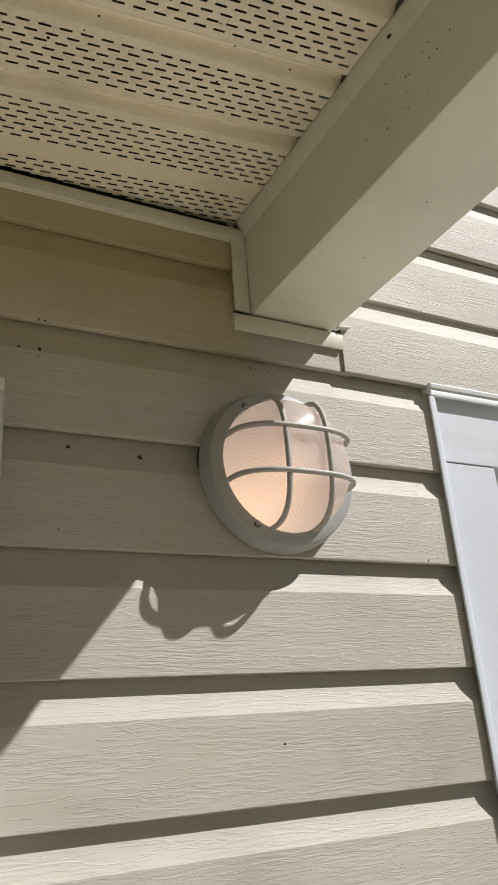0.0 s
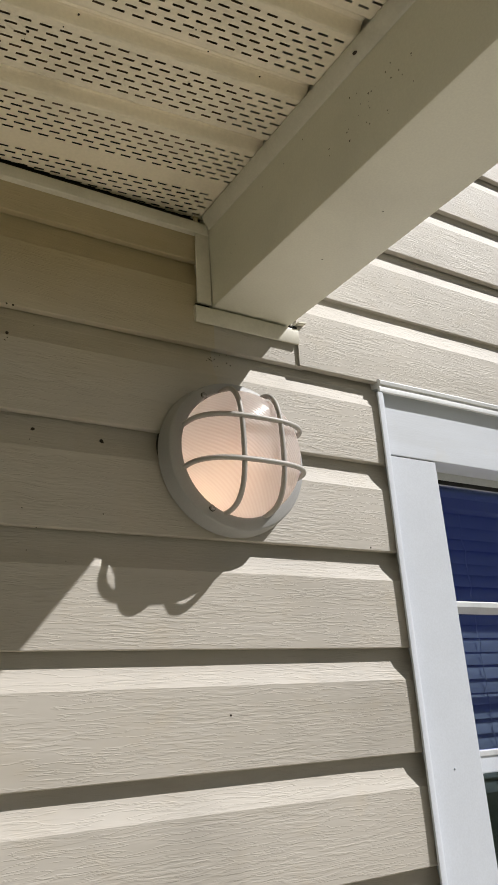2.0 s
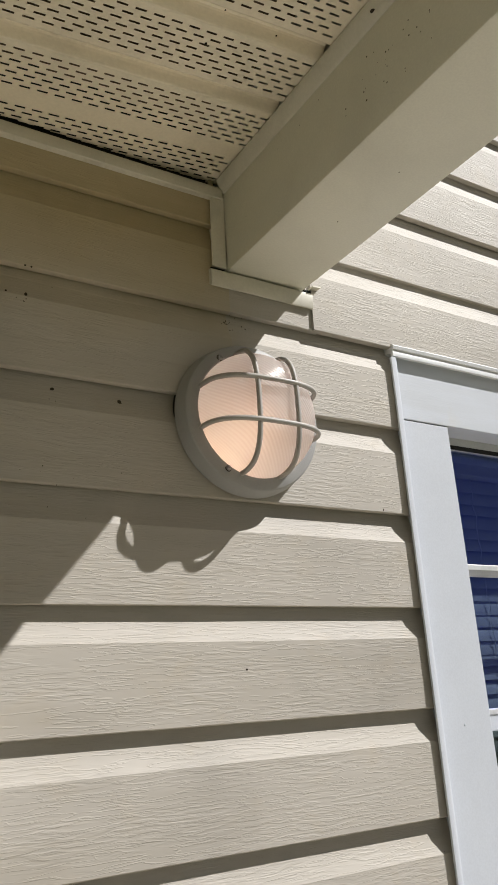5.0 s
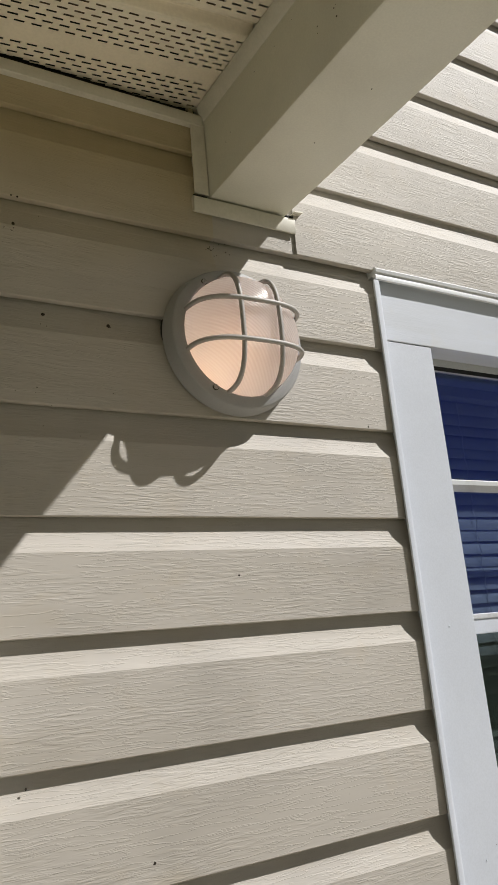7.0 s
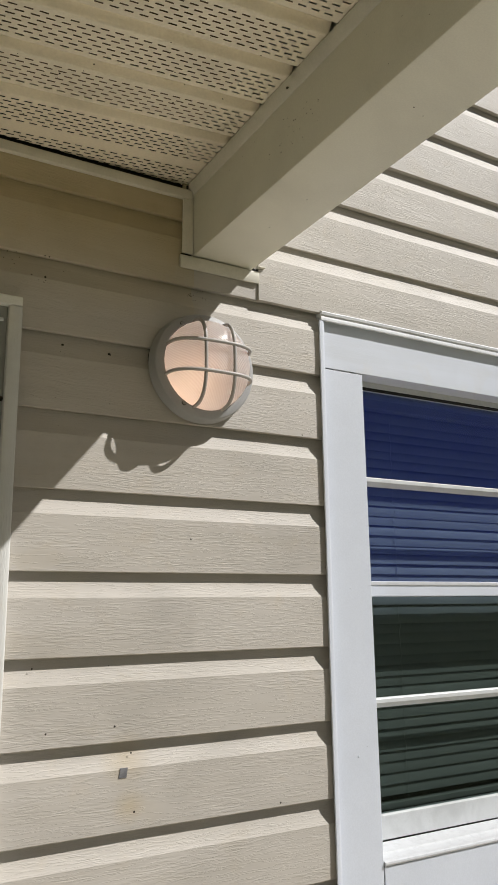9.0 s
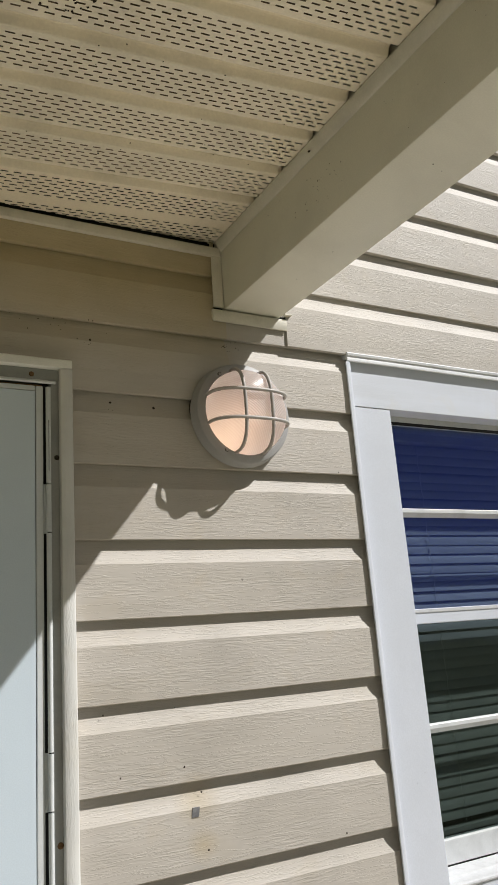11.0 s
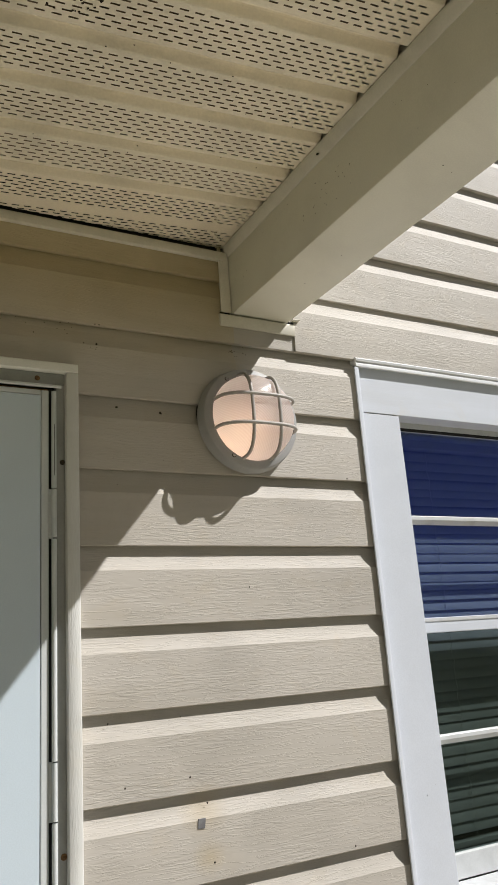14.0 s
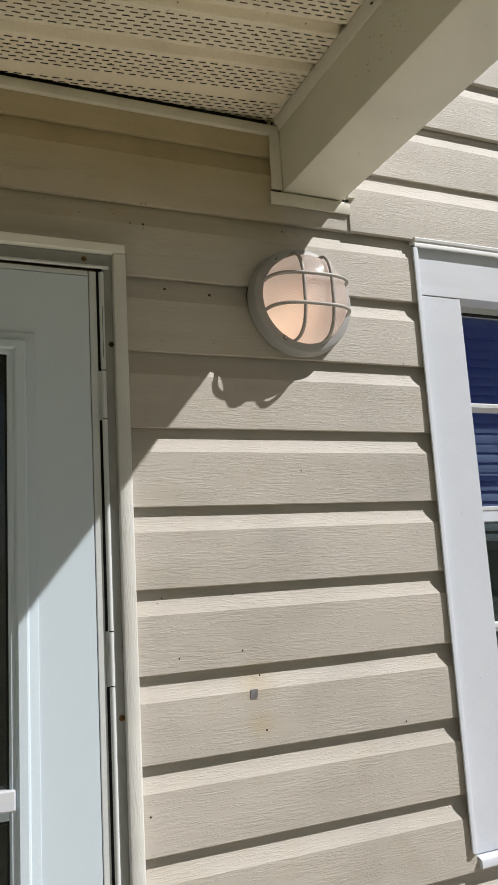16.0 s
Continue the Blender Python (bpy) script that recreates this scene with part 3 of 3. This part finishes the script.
part("drip_cap", prism(bmesh.new(), hp, 0, WIN_L + 0.006, WIN_R - 0.006, 30, lambda co: Vector((0, 0, noise.noise((co.x * 3, 1, 8)) * 0.001))), white_cap, win, "ridged white drip cap", smooth=30)
bpf = [(0.020, 1.0402), (-0.002, 1.0380), (-0.0075, 1.0355), (-0.0090, 1.0325), (-0.0085, 1.0225), (-0.006, 1.0210), (0.020, 1.0210)]
part("bottom_ledge", prism(bmesh.new(), bpf, 0, WIN_L + 0.0165, WIN_R - 0.004, 1), white_vinyl, win, smooth=30)
# frame, stops and sill
part("jamb", boxed(CX - 0.004, CX + 0.016, 0.071, 0.165, 1.15, 2.052), sash_white, win)
part("jamb", boxed(CR - 0.016, CR + 0.004, 0.071, 0.165, 1.15, 2.052), sash_white, win)
part("head_jamb", boxed(CX - 0.02, CR + 0.02, 0.046, 0.165, 2.0395, 2.10), sash_white, win)
# black strip stands in for the shadow line under the head jamb
part("head_shadow", boxed(CX + 0.030, CR - 0.030, 0.0475, 0.0498, 2.0330, 2.0394), dark_gap, win, "black strip drawn as the shadow line over the upper pane")
part("rail_lip", prism(bmesh.new(), [(0.0498, 1.6335), (0.0486, 1.6338), (0.0484, 1.6350), (0.0486, 1.6402), (0.0498, 1.6412)], 0, CX + 0.0085, CR - 0.0085), white_sill, win, "weathered lip on the meeting rail")
sp = [(0.0040, 1.1428), (0.0022, 1.1440), (0.0014, 1.1465), (0.0022, 1.1492), (0.0060, 1.1512), (0.012, 1.1505), (0.030, 1.1530), (0.0335, 1.1555), (0.0775, 1.1575), (0.0775, 1.130), (0.0095, 1.130), (0.0095, 1.1428)]
part("window_sill", prism(bmesh.new(), sp, 0, CX + 0.0008, CR - 0.0008, 1), white_sill, win, "weathered white sill with dirt", smooth=30)


def sash(name, y, z0, z1, bottom, top, glass, munt, label):
    s = part(name, boxed(CX + 0.008, CX + 0.030, y, y + 0.022, z0, z1, 0.001), sash_white, win, label)
    part("stile", boxed(CR - 0.030, CR - 0.008, y, y + 0.022, z0, z1, 0.001), sash_white, s)
    part("top_rail", boxed(CX + 0.030, CR - 0.030, y, y + 0.022, z1 - top, z1, 0.001), sash_white, s)
    part("bottom_rail", boxed(CX + 0.030, CR - 0.030, y, y + 0.022, z0, z0 + bottom, 0.0015), white_vinyl if y < 0.06 else sash_white, s)
    mp = [(y + 0.0095, munt - 0.0135), (y + 0.0085, munt - 0.0135), (y + 0.0008, munt - 0.0050), (y + 0.0002, munt - 0.0040), (y + 0.0002, munt + 0.0028), (y + 0.0015, munt + 0.0045), (y + 0.0095, munt + 0.0055)]
    part("glazing_bar", prism(bmesh.new(), mp, 0, CX + 0.028, CR - 0.028, 1), sash_white, s, smooth=30)
    g = part("pane", boxed(CX + 0.026, CR - 0.026, y + 0.0095, y + 0.0125, z0 + bottom - 0.004, z1 - top + 0.004), glass, s, "window pane mirroring the sky")
    return s


sash("upper_sash", 0.050, 1.6115, 2.0390, 0.030, 0.004, glass_up, 1.8455, "white upper sash with one glazing bar")
sash("lower_sash", 0.078, 1.1595, 1.637, 0.044, 0.025, glass_low, 1.4110, "white lower sash with one glazing bar")

for nx, nz in ((0.768, 1.6265), (0.742, 2.066), (0.772, 1.330)):
    part("nail_head", lathe(bmesh.new(), [(0.0, 0.0050), (0.0012, 0.0053), (0.0015, 0.0065)], (nx, nz), 10), white_vinyl, win)

# blinds
blind = thing("window_blind", "closed pale horizontal slat blind hanging inside the window", "blind", (0, 0, 0))
part("headrail", boxed(CX + 0.03, CR - 0.03, 0.120, 0.150, 2.02, 2.046, 0.002), blind_mat, blind)
sl = []
for j in range(9):
    u = -0.0135 + 0.027 * j / 8
    sl.append((u * math.cos(1.27), u * math.sin(1.27), 0.0022 * (1 - (u / 0.0135) ** 2)))
slat_mesh = None
z = 2.0063
rnd = random.Random(5)
while z > 1.215:
    if slat_mesh is None:
        bm = bmesh.new()
        prof = [(a - c * 0.85, b + c * 0.5) for a, b, c in sl]
        prof = prof + [(a + 0.0007, b + 0.0004) for a, b in reversed(prof)]
        prism(bm, prof, 0, CX + 0.032, CR - 0.032, 1)
        ob = part("slat", bm, blind_mat, blind, smooth=40)
        slat_mesh = ob.data
    else:
        ob = new("slat", slat_mesh)
        ob.parent = blind
    ob.location = (0, 0.137, z)
    ob.rotation_euler = (rnd.uniform(-0.10, 0.10), rnd.uniform(-0.0015, 0.0015), 0)
    z -= 0.0209 + rnd.uniform(-0.0004, 0.0004)
for cx in (CX + 0.170, CR - 0.170):
    part("ladder_cord", tube(bmesh.new(), [(cx + 0.0016 * math.sin(i * 2.1), 0.1310 + 0.0016 * math.cos(i * 1.3), 2.02 - i * 0.0102) for i in range(81)], 0.0007, 6), blind_mat, blind)
part("bottom_rail", boxed(CX + 0.032, CR - 0.032, 0.127, 0.147, 1.196, 1.208, 0.002), blind_mat, blind)

# ---- door ----
door = thing("door_1", "white storm door with a tall glass panel, hinged beside beige trim", "door", (0, 0, 0), kind="structure")
TY = -0.020                                  # front of the door trim
tz = [(0.1160, 0.022), (0.1160, TY + 0.004), (0.1172, TY + 0.001), (0.1200, TY), (0.1345, TY), (0.1366, TY + 0.0015), (0.1376, TY + 0.005), (0.1376, 0.022)]
part("side_trim", prism(bmesh.new(), tz, 2, 0.0, 2.0560, 30, lambda co: Vector((noise.noise((2, 2, co.z * 2.5)) * 0.0008, 0, 0))), trim_grain, door, "beige wood-grained trim", smooth=40)
tx = [(0.022, 2.0745), (TY + 0.004, 2.0740), (TY, 2.0715), (TY, 2.0585), (TY + 0.003, 2.0565), (0.022, 2.0565)]
part("head_trim", prism(bmesh.new(), tx, 0, DOOR_L, 0.1360, 20), head_paint, door, "beige head trim", smooth=40)
FY = -0.010
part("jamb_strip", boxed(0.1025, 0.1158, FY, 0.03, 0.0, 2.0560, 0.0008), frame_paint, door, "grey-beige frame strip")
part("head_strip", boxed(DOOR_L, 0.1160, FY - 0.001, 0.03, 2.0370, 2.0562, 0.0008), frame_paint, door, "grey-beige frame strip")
part("sweep_rod", tube(bmesh.new(), [(DOOR_L + 0.02, FY - 0.006, 2.0290), (0.109, FY - 0.006, 2.0320)], 0.0028, 10), door_edge, door, "thin beige rod over the door", smooth=60)
part("gap_seal", boxed(0.0885, 0.1022, FY + 0.010, 0.03, 0.0, 2.036), dark_gap, door, "dark hinge gap")
hz = [0.02, 0.55, 0.63, 1.390, 1.468, 1.787, 1.864, 2.0255]
for i, (a, b) in enumerate(zip(hz, hz[1:])):
    part("hinge_knuckle", tube(bmesh.new(), [(0.0980, FY - 0.003, a + 0.0012), (0.0980, FY - 0.003, b - 0.0012)], 0.0040, 14), door_edge, door, smooth=60)
    if i % 2:
        part("hinge_leaf", boxed(0.0908, 0.0965, FY + 0.0005, FY + 0.006, a, b), door_edge, door)
part("hinge_slit", boxed(0.0974, 0.0981, FY - 0.0073, FY - 0.0060, 1.885, 1.968), dark_gap, door, "dark slit in the hinge")
DL = DOOR_L + 0.012
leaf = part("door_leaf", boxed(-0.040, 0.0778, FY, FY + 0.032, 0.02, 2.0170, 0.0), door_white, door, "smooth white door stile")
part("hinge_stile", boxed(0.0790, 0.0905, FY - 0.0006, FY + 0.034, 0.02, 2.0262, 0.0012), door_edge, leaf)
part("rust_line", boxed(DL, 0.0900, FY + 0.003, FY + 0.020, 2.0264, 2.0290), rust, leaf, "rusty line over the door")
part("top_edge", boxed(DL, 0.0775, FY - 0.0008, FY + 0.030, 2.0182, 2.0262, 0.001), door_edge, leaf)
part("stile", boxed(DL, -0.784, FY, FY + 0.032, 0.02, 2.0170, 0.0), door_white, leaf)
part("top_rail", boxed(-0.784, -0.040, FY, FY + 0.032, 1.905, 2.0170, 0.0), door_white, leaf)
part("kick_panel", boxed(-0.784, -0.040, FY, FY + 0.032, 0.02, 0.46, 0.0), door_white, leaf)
# raised moulding round the glass
mo = [(-0.0045, FY + 0.001), (-0.0052, FY - 0.0022), (-0.0082, FY - 0.0030), (-0.0180, FY - 0.0040), (-0.0196, FY - 0.0080), (-0.0220, FY - 0.0092), (-0.0335, FY - 0.0092), (-0.0368, FY - 0.0070), (-0.0374, FY - 0.0040), (-0.0430, FY - 0.0036), (-0.0460, FY - 0.0015), (-0.0465, FY + 0.020), (-0.0045, FY + 0.020)]
MT = 1.9165
bm = bmesh.new()
loops = []
for a, y in mo:
    o = -0.0045 - a
    k = o * 0.82
    loops.append([bm.verts.new(c) for c in ((-0.8215 + o, y, 0.43 + o), (-0.0045 - o, y, 0.43 + o), (-0.0045 - o, y, MT - k), (-0.8215 + o, y, MT - k))])
for a, b in zip(loops, loops[1:] + loops[:1]):
    for q in range(4):
        bm.faces.new((a[q], a[(q + 1) % 4], b[(q + 1) % 4], b[q]))
part("glass_moulding", bm, door_white, leaf, smooth=25)
part("middle_rail", boxed(-0.780, -0.0388, FY - 0.0095, FY + 0.022, 1.2440, 1.2710, 0.002), white_grain, leaf, "grained white middle rail")
part("lower_frame", boxed(-0.780, -0.0462, FY - 0.001, FY + 0.020, 1.2310, 1.2438, 0.001), door_white, leaf)
for z0, z1 in ((1.271, 1.8830), (0.455, 1.231)):
    part("glass_pane", boxed(-0.782, -0.044, FY + 0.008, FY + 0.011, z0, z1), door_glass_mat, leaf, "dark clear door glass")
    part("glass_seal", boxed(-0.0488, -0.0458, FY + 0.001, FY + 0.008, z0, z1), dark_gap, leaf)
part("glass_seal", boxed(-0.781, -0.0488, FY + 0.001, FY + 0.008, 1.2272, 1.2309), dark_gap, leaf)
part("glass_seal", boxed(-0.781, -0.0488, FY + 0.001, FY + 0.008, 1.8795, 1.8830), dark_gap, leaf)
part("inner_door", boxed(DOOR_L + 0.04, 0.09, 0.12, 0.16, 0.0, 2.04, 0.003), room_paint, door, "dim inner door behind the glass")


def screw(x, y, z, radius, parent, name="screw", mat=steel):
    bm = lathe(bmesh.new(), [(0.0, y - 0.0006), (radius * 0.30, y - 0.0004), (radius * 0.34, y - 0.0016), (radius * 0.75, y - 0.0020), (radius, y - 0.0006), (radius, y + 0.003)], (x, z), 16)
    return part(name, bm, mat, parent, smooth=40)


screw(0.1120, FY, 1.908, 0.0042, door, mat=dirt)
screw(0.1115, FY, 1.344, 0.0046, door, mat=rust)
screw(0.1115, FY, 0.75, 0.0050, door)
screw(0.072, FY - 0.001, 2.0455, 0.0042, door, mat=rust)

# ---- bulkhead lamp ----
LX, LZ = 0.4512, 2.0042
lamp = thing("bulkhead_lamp", "round grey bulkhead lamp with wire cage, lit warm, on the siding", "wall lamp", (LX, 0.0, LZ))


def lamp_part(name, bm, mat, label="", smooth=0.0, parent=None):
    ob = part(name, bm, mat, parent or lamp, label, smooth)
    return ob


base = [(0.0, -0.0035), (0.0972, -0.0035), (0.0982, -0.0045), (0.0980, -0.008), (0.0950, -0.0235), (0.0944, -0.0255), (0.0930, -0.0270), (0.0910, -0.0279), (0.0826, -0.0312), (0.0808, -0.0313), (0.0797, -0.0300), (0.0793, -0.0270), (0.0793, -0.010), (0.0, -0.008)]
lamp_part("base_ring", lathe(bmesh.new(), base, (0, 0), 96), lamp_paint, "grey powder-coated ring", 22)
lamp_part("gasket", lathe(bmesh.new(), [(0.0, 0.012), (0.0945, 0.012), (0.0945, -0.0037), (0.0, -0.0037)], (0, 0), 64), dark_gap)
dome = []
RD, HD = 0.0790, 0.0480
for i in range(25):
    a = math.pi / 2 * i / 24
    dome.append((RD * math.cos(a) ** 0.64, -0.0275 - HD * math.sin(a) ** 0.86))
dome[-1] = (0.0, dome[-1][1])
lamp_part("globe", lathe(bmesh.new(), dome, (0, 0), 96), frost, "ribbed frosted glass globe glowing warm", 60)


def cage_bar(offset, upright, lift):
    R = 0.0805
    m = math.sqrt(R * R - offset * offset)
    pts = []
    for i in range(41):
        a = math.pi * i / 40
        c, s = math.cos(a), math.sin(a)
        u = m * math.copysign(abs(c) ** 0.70, c)
        y = -0.0285 - (0.0515 + lift) * abs(s) ** 0.70
        pts.append((offset, y, u) if upright else (u, y, offset))
    pts = [(pts[0][0], -0.024, pts[0][2])] + pts + [(pts[-1][0], -0.024, pts[-1][2])]
    return tube(bmesh.new(), pts, 0.0032, 12)


for o in (-0.0255, 0.0285):
    lamp_part("cage_bar", cage_bar(o, True, 0.0), cage_paint, smooth=60)
for o in (-0.0250, 0.0280):
    lamp_part("cage_bar", cage_bar(o, False, 0.0018), cage_paint, smooth=60)
for sx, sz in ((-0.0430, -0.0715), (-0.0475, 0.0690)):
    s = screw(sx, -0.0308, sz, 0.0032, lamp, mat=lamp_paint)
    part("screw_recess", lathe(bmesh.new(), [(0.0032, -0.0300), (0.0036, -0.0314), (0.0042, -0.0302)], (sx, sz), 20), dirt, s)
bulb_at = (-0.028, -0.030, -0.033)
bm = bmesh.new()
bmesh.ops.create_uvsphere(bm, u_segments=20, v_segments=12, radius=0.014)
for v in bm.verts:
    v.co.z *= 1.4
    v.co += Vector(bulb_at)
lamp_part("bulb", bm, bulb_mat, "glowing warm bulb", 60)
glow = bpy.data.lights.new("lamp_glow", "POINT")
glow.energy, glow.color, glow.shadow_soft_size = 0.078, (1.0, 0.48, 0.38), 0.026
glow_ob = new("lamp_glow", glow)
glow_ob.location = (LX + bulb_at[0], bulb_at[1] + 0.010, LZ + bulb_at[2])

# ---- specks, nail holes and the torn patch ----
def specks(name, spots, mat, label, parent_normal):
    bm = bmesh.new()
    for i, (x, y, z, s) in enumerate(spots):
        blob(bm, (x, y, z), s, i + 11, 0.35, parent_normal)
    return tagged(part(name, bm, mat), label, "dirt", kind="stuff")


rnd = random.Random(21)


def scatter(count, x, z, spread, size, y=-0.0005):
    return [(x + rnd.gauss(0, spread), y, z + rnd.gauss(0, spread * 0.6), size * (0.35 + 0.7 * rnd.random())) for _ in range(count)]


wall_spots = [(0.2850, -0.0005, 2.0085, 0.0042), (0.2870, 0.0, 2.0070, 0.0016), (0.2065, -0.0005, 2.0118, 0.0034), (0.204, 0.001, 2.000, 0.0010), (0.2110, 0.001, 1.9985, 0.0009)]
wall_spots += scatter(16, 0.4400, 2.1440, 0.012, 0.0015, 0.0045) + scatter(12, 0.1690, 2.1130, 0.007, 0.0032, 0.0) + scatter(10, 0.410, 2.1300, 0.014, 0.0009, 0.009) + scatter(8, 0.04, 2.157, 0.03, 0.0015, 0.0)
wall_spots += [(0.1715, -0.0005, 2.1590, 0.0018), (0.1787, -0.0005, 2.1585, 0.0020), (0.1726, 0.002, 2.2502, 0.0014), (0.2181, 0.0, 2.2437, 0.0013), (0.2412, 0.0, 2.2029, 0.0012), (0.3479, 0.0, 2.1959, 0.0011)]
wall_spots += scatter(16, 0.13, 2.150, 0.035, 0.0017, 0.0)
wall_spots += scatter(9, 0.22, 1.906, 0.04, 0.0012, 0.0) + scatter(14, 0.43, 1.62, 0.20, 0.0007) + scatter(14, 0.43, 1.30, 0.2, 0.0008)
wall_spots += [(0.3095, -0.0005, 1.4200, 0.0026), (0.3440, -0.0005, 1.2960, 0.0026), (0.3385, 0.004, 1.3790, 0.0028), (0.6025, -0.0005, 1.2765, 0.0022), (0.1820, 0.004, 1.5100, 0.0024), (0.2050, -0.0005, 1.4180, 0.0022), (0.1515, -0.0005, 1.1993, 0.0026), (0.6650, -0.0005, 1.9085, 0.0024), (0.4360, -0.0005, 1.7072, 0.0020), (0.3300, 0.005, 1.4890, 0.0016), (0.3000, 0.006, 1.5088, 0.0014), (0.5930, -0.0005, 2.2598, 0.0010)]
specks("dirt_specks", [(x, y, z, s * 0.68) for x, y, z, s in wall_spots], dirt, "small dark dirt specks and insect marks on the siding", 1)
beam_spots = [(BEAM_L - 0.0004 - SKEW * y, y, z, s) for y, z, s in [(-0.345 + rnd.gauss(0, 0.035), 2.285 + rnd.gauss(0, 0.014), 0.0004 + 0.0008 * rnd.random()) for _ in range(26)] + [(-rnd.uniform(0.05, 0.9), 2.24 + 0.08 * rnd.random(), 0.0006) for _ in range(16)]]
specks("dirt_specks", beam_spots, dirt, "small dark insect marks on the beam", 0)
bottom_spots = [(0.46 + 0.1 * rnd.random(), y, BEAM_Z - 0.0003, 0.0007 + 0.0008 * rnd.random()) for y in [-0.05 - 0.9 * rnd.random() for _ in range(5)]]
specks("dirt_specks", bottom_spots, dirt, "small dark marks under the beam", 2)
ceil_at = [(rnd.uniform(-0.5, 0.40), rnd.uniform(-0.95, -0.05), 0.0005 + 0.0010 * rnd.random()) for _ in range(90)] + [(0.02 + rnd.gauss(0, 0.02), -0.46 + rnd.gauss(0, 0.012), 0.0018) for _ in range(9)]
ceil_spots = [(0.4340, -0.333, 2.3440, 0.0032)] + [(x, y, SOFFIT_Z + TILT * x - 0.0004, s) for x, y, s in ceil_at]
specks("dirt_specks", ceil_spots, dirt, "small dark dirt specks on the porch ceiling", 2)
hb = bmesh.new()
box(hb, 0.3190, 0.3310, -0.0012, 0.002, 1.3455, 1.3595)
for v in hb.verts:
    v.co.x += 0.15 * (v.co.z - 1.3525)
tagged(part("patch", hb, dull_metal), "small grey metal patch on the siding", "patch")
